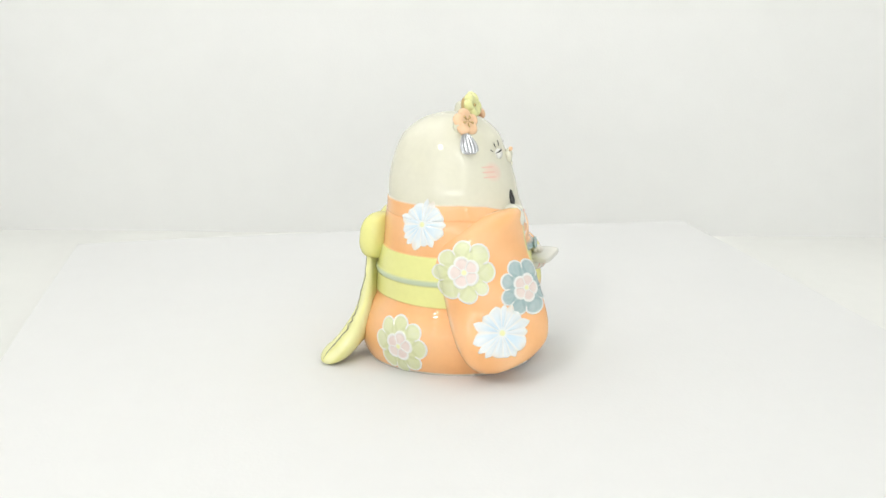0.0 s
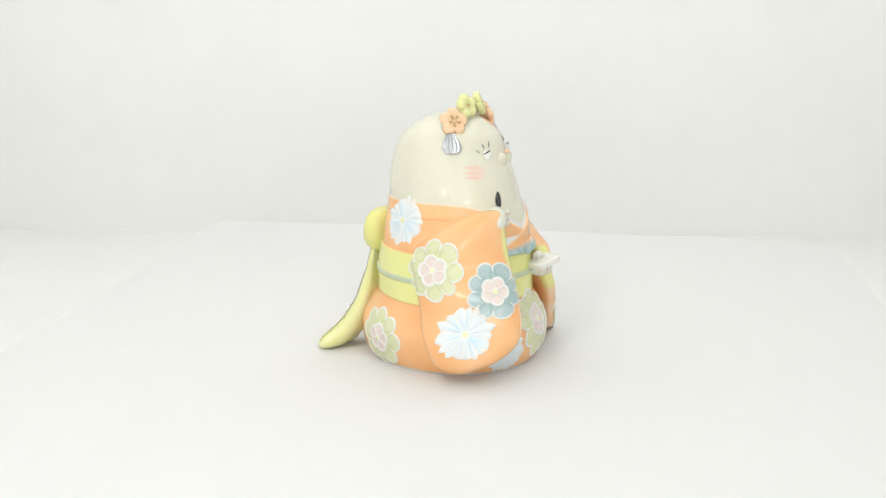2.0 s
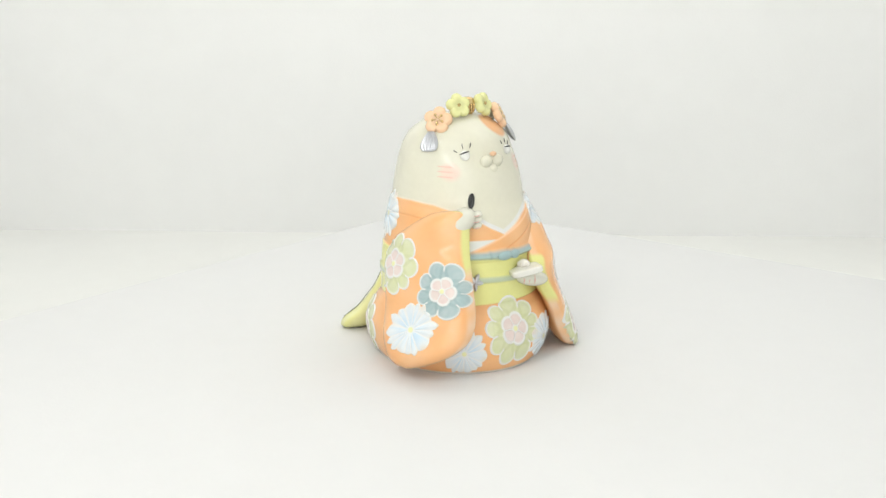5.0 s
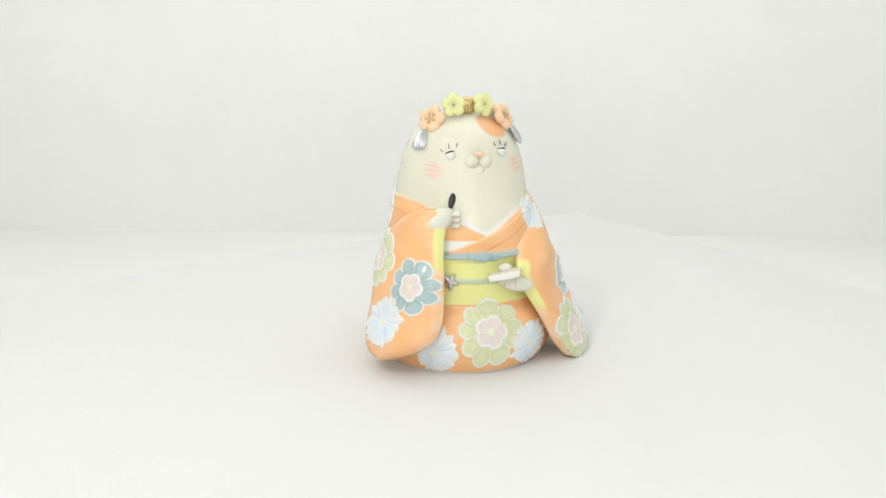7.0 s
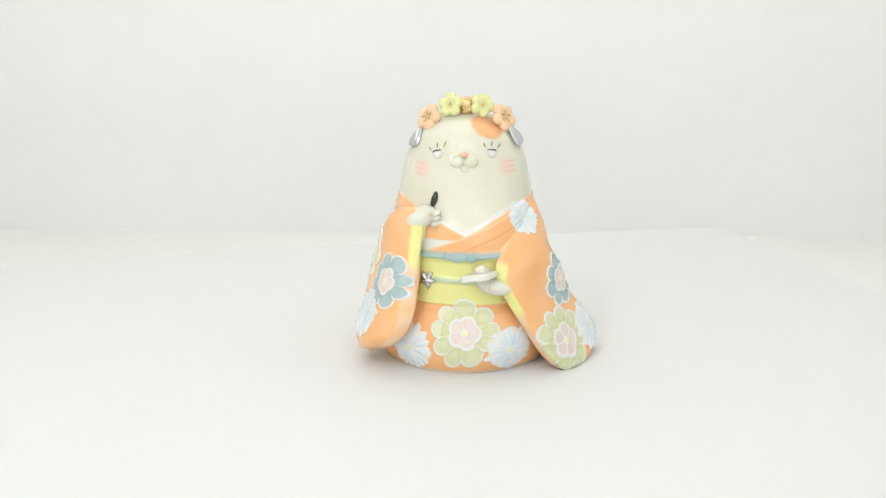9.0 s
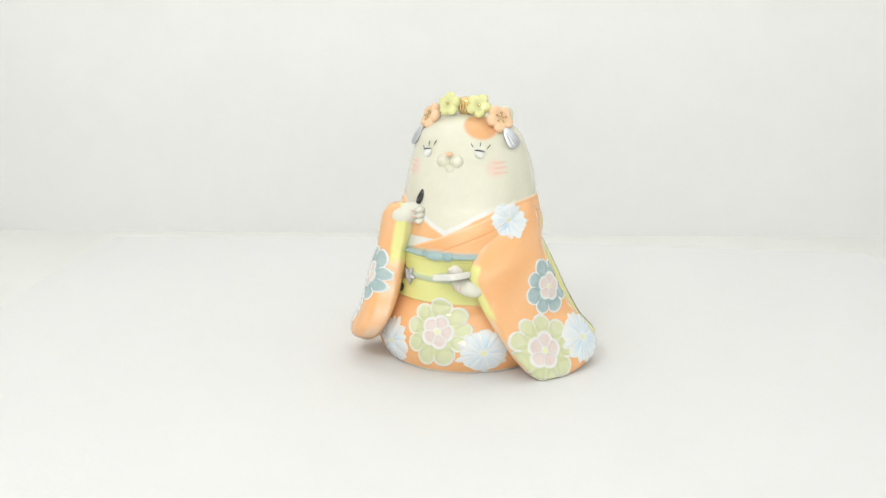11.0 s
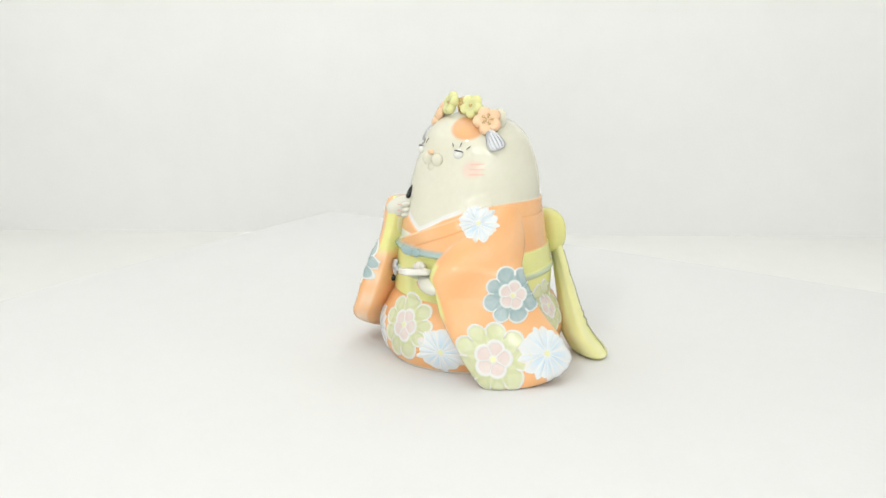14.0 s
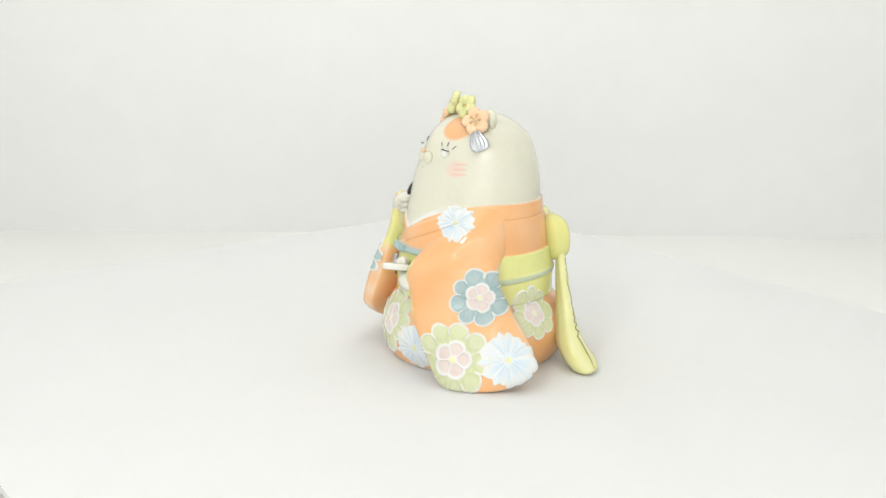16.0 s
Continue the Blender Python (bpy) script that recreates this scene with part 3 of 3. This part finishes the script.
def headdress():
    blossom((-0.0345, -0.002, 0.1045), (-0.62, -0.62, 0.45), 0.0138, (0.88, 0.59, 0.37), 12, 0.0048, "ring")
    blossom((0.0345, -0.005, 0.1055), (0.62, -0.62, 0.45), 0.0138, (0.88, 0.59, 0.37), 40, 0.0048, "ring")
    blossom((-0.0145, -0.006, 0.1172), (-0.30, -0.86, 0.36), 0.0120, (0.74, 0.74, 0.35), 25, 0.0046)
    blossom((0.0145, -0.006, 0.1170), (0.30, -0.86, 0.36), 0.0120, (0.74, 0.74, 0.35), 60, 0.0046)
    comb((-0.0465, -0.0055, 0.0870), (-0.80, -0.42, 0.55), 4, 0.0026)
    comb((0.0465, -0.0080, 0.0895), (0.80, -0.42, 0.55), 20, 0.0026)
    ball((0.0, -0.001, 0.1160), (0.0075, 0.006, 0.0085), CREAM, (0, 0, 0), 2, 20, 28, 3.0)
    for dx in (-0.003, 0.0, 0.003):
        tube([(dx, -0.0072, 0.111), (dx * 1.05, -0.0078, 0.1165), (dx * 0.9, -0.004, 0.1225)], 0.0011, CREAM, 2, 8)


def arms():
    # raised paw with a brush
    ball((-0.0400, -0.0470, 0.0190), (0.0165, 0.0105, 0.0105), (0.74, 0.73, 0.63), (0, -18, 18), rows=28, n=36)
    ball((-0.0440, -0.0475, 0.0050), (0.0085, 0.0085, 0.0200), (0.74, 0.735, 0.40), (0, 14, 10), rows=24, n=30)
    for dz in (-0.0052, 0.0000, 0.0050):
        ball((-0.0268 - 0.0003 * abs(dz) / 0.005, -0.0520, 0.0190 + dz), (0.0050, 0.0046, 0.0029), (0.74, 0.73, 0.63), (0, -18, 18), rows=14, n=18)
    for i, dz in enumerate((-0.005, 0.0005, 0.006)):
        tube([(-0.0345, -0.0571 + 0.0006 * i, 0.0175 + dz), (-0.0310, -0.0573, 0.0177 + dz), (-0.0275, -0.0562, 0.0180 + dz)], 0.00055, (0.80, 0.42, 0.36), 0, 6)
    ball((-0.0278, -0.0440, 0.0362), (0.0031, 0.0030, 0.0105), CREAM, (-22, 22, 0), 3, 24, 24, shape=lambda u, t: 0.8 + 0.25 * np.sin(u))
    # paw that holds the little tray
    ball((0.0260, -0.0680, -0.0405), (0.0170, 0.0098, 0.0080), (0.74, 0.73, 0.63), (0, 10, -18), rows=28, n=36)
    for i in range(3):
        x, y = 0.0139 + 0.0044 * i, -0.0722 - 0.0026 * i
        tube([(x + 0.0005, y + 0.0012, -0.0365), (x, y - 0.0003, -0.0405), (x + 0.0005, y + 0.0012, -0.0445)], 0.00055, (0.80, 0.45, 0.38), 0, 6)
    ball((0.0130, -0.0745, -0.0300), (0.0148, 0.0132, 0.0033), (0.78, 0.77, 0.71), (-4, -12, -25), rows=30, n=60, power=6.0)
    ball((0.0150, -0.0700, -0.0248), (0.0052, 0.0048, 0.0042), (0.78, 0.75, 0.67), rows=16, n=24)
    for w in range(5):
        a = 2 * np.pi * w / 5
        ball((0.0150 + 0.0040 * np.cos(a), -0.0700 + 0.0037 * np.sin(a), -0.0255), (0.0028, 0.0026, 0.0030), (0.78, 0.74, 0.67), rows=10, n=14)
    # knot of the narrow sash
    for dx, big in ((-0.006, 0.9), (0.006, 0.45)):
        q, _ = on_skin((dx, -0.06, -0.0146), (0, -1, 0))
        ball(q, (0.0075 * big + 0.002, 0.0022, 0.0042), (0.36, 0.50, 0.51), rows=16, n=24)
    # star brooch on the cord, small dark lump in the sleeve's fold
    p, nrm = on_skin((-0.0332, -0.0560, -0.0375), (-0.45, -0.9, 0), 0.0, BODY_SKIN)
    e1, e2, nn = axes_of(nrm, 8)
    n = 60
    t = np.linspace(0, 2 * np.pi, n, endpoint=False)
    tri = np.abs(((t * 5 / (2 * np.pi) + 0.25) % 1) * 2 - 1)
    rim = 0.0040 + 0.0049 * tri ** 1.2
    v = []
    for q, hh in ((1.0, -0.0005), (1.0, 0.0012), (0.9, 0.0022), (0.5, 0.0032), (0.02, 0.0040)):
        v.extend(p + np.outer(rim * q * np.cos(t), e1) + np.outer(rim * q * np.sin(t), e2) + hh * nn)
    add(v, grid_faces(5, n), CREAM, 1)
    ball((-0.0462, -0.0530, -0.0515), (0.0036, 0.0036, 0.0044), CREAM, mat=3, rows=14, n=18)


def bow():
    w = Vector((0.985, -0.174, 0)).normalized()

    def tail_colour(z, a, s):
        wash = 0.5 + 0.5 * np.sin(70 * z + 3 * a) * np.sin(6 * s + 40 * z)
        return mix(np.broadcast_to((0.785, 0.77, 0.33), (len(z), 3)), (0.80, 0.79, 0.48), 0.7 * wash)

    tails = []
    for rows in ([(-0.018, 0.043, 0.080), (-0.024, 0.047, 0.079), (-0.045, 0.058, 0.076), (-0.075, 0.071, 0.074), (-0.100, 0.081, 0.0745),
                  (-0.113, 0.089, 0.0785), (-0.1205, 0.093, 0.0800), (-0.1240, 0.093, 0.079), (-0.1249, 0.093, 0.079)],
                 [(-0.018, 0.000, 0.088), (-0.024, -0.003, 0.089), (-0.045, -0.012, 0.089), (-0.075, -0.024, 0.093), (-0.100, -0.035, 0.104),
                  (-0.113, -0.042, 0.115), (-0.1205, -0.044, 0.120), (-0.1240, -0.044, 0.121), (-0.1249, -0.044, 0.121)]):
        wide = ((0.008, 0.0090, 0.0105, 0.0130, 0.0175, 0.0210, 0.0220, 0.019, 0.010) if rows[0][1] > 0.01 else
                (0.012, 0.0150, 0.0165, 0.0180, 0.0205, 0.0225, 0.0225, 0.019, 0.010))
        thick = (0.002, 0.0035, 0.0050, 0.0080, 0.0125, 0.0150, 0.0130, 0.007, 0.001)
        keys = [(*row, a, b) for row, a, b in zip(rows, wide, thick)]
        loft(keys, (w.x, w.y), tail_colour, 120, 90, 2.5)
        tails.append(np.array(keys))
    # the puffed loops above
    for sx in (-1, 1):
        c = Vector((0.013, 0.0805, -0.0095)) + w * (0.020 * sx)
        ball(c, (0.024, 0.0140, 0.0225), (0.77, 0.75, 0.28), (6, 0, -10 + 10 * sx), rows=40, n=60, power=2.5)
    ball(Vector((0.013, 0.089, -0.013)), (0.0105, 0.0100, 0.0170), (0.77, 0.75, 0.30), (0, 0, -10), rows=28, n=36, power=3.0)
    # wavy drawn lines along the outer side of each tail
    for keys, sx in zip(tails, (1, -1)):
        pts = []
        for q in np.linspace(0, 1, 160):
            z = -0.026 - 0.093 * q
            cx, cy, hw, b = (np.interp(-z, -keys[:, 0], keys[:, i]) for i in (1, 2, 3, 4))
            a = 0.90 + 0.085 * abs(np.sin(q * 30 + 2 * np.sin(q * 11))) * (0.4 + 0.6 * np.sin(q * 7) ** 2)
            out = b * (1 - a ** 2.5) ** (1 / 2.5) + 0.0003
            pts.append(np.array([cx, cy, z]) + sx * hw * a * np.array(w) + out * np.array([0.174, 0.985, 0]))
        tube(pts, 0.0005, (0.28, 0.29, 0.22), 0, 6)


face()
headdress()
arms()
bow()


def figurine():
    me = bpy.data.meshes.new("ceramic_figurine")
    v = np.concatenate(VERTS)
    c = np.concatenate(COLS)
    v = (v - np.array([0, 0, BASE])) * U
    me.from_pydata([tuple(p) for p in v], [], FACES)
    for m in (GLAZE, SILVER, GOLD, BLACK):
        me.materials.append(m)
    me.polygons.foreach_set("material_index", MATS)
    me.polygons.foreach_set("use_smooth", [True] * len(FACES))
    at = me.color_attributes.new("pigment", "FLOAT_COLOR", "POINT")
    at.data.foreach_set("color", np.concatenate([np.clip(c, 0, 1), np.ones((len(c), 1))], 1).ravel())
    me.update()
    ob = new("ceramic_figurine", me)
    return tagged(ob, "glazed ceramic cat figurine in a flowered orange kimono, on white paper", "figurine")


doll = figurine()


# ---------------------------------------------------------------- what turns
def motions():
    times = [0.5 * i for i in range(33)]
    walk(doll, [(t, pose(0, 0, TOP, 0, 0, TURN * (t - 9))) for t in times])
    walk(sheet, [(t, pose(0, 0, 0, 0, 0, 15.7 + TURN * (t - 9))) for t in times])
    walk(platter, [(t, pose(0, 0, 0, 0, 0, TURN * (t - 9))) for t in times])


motions()
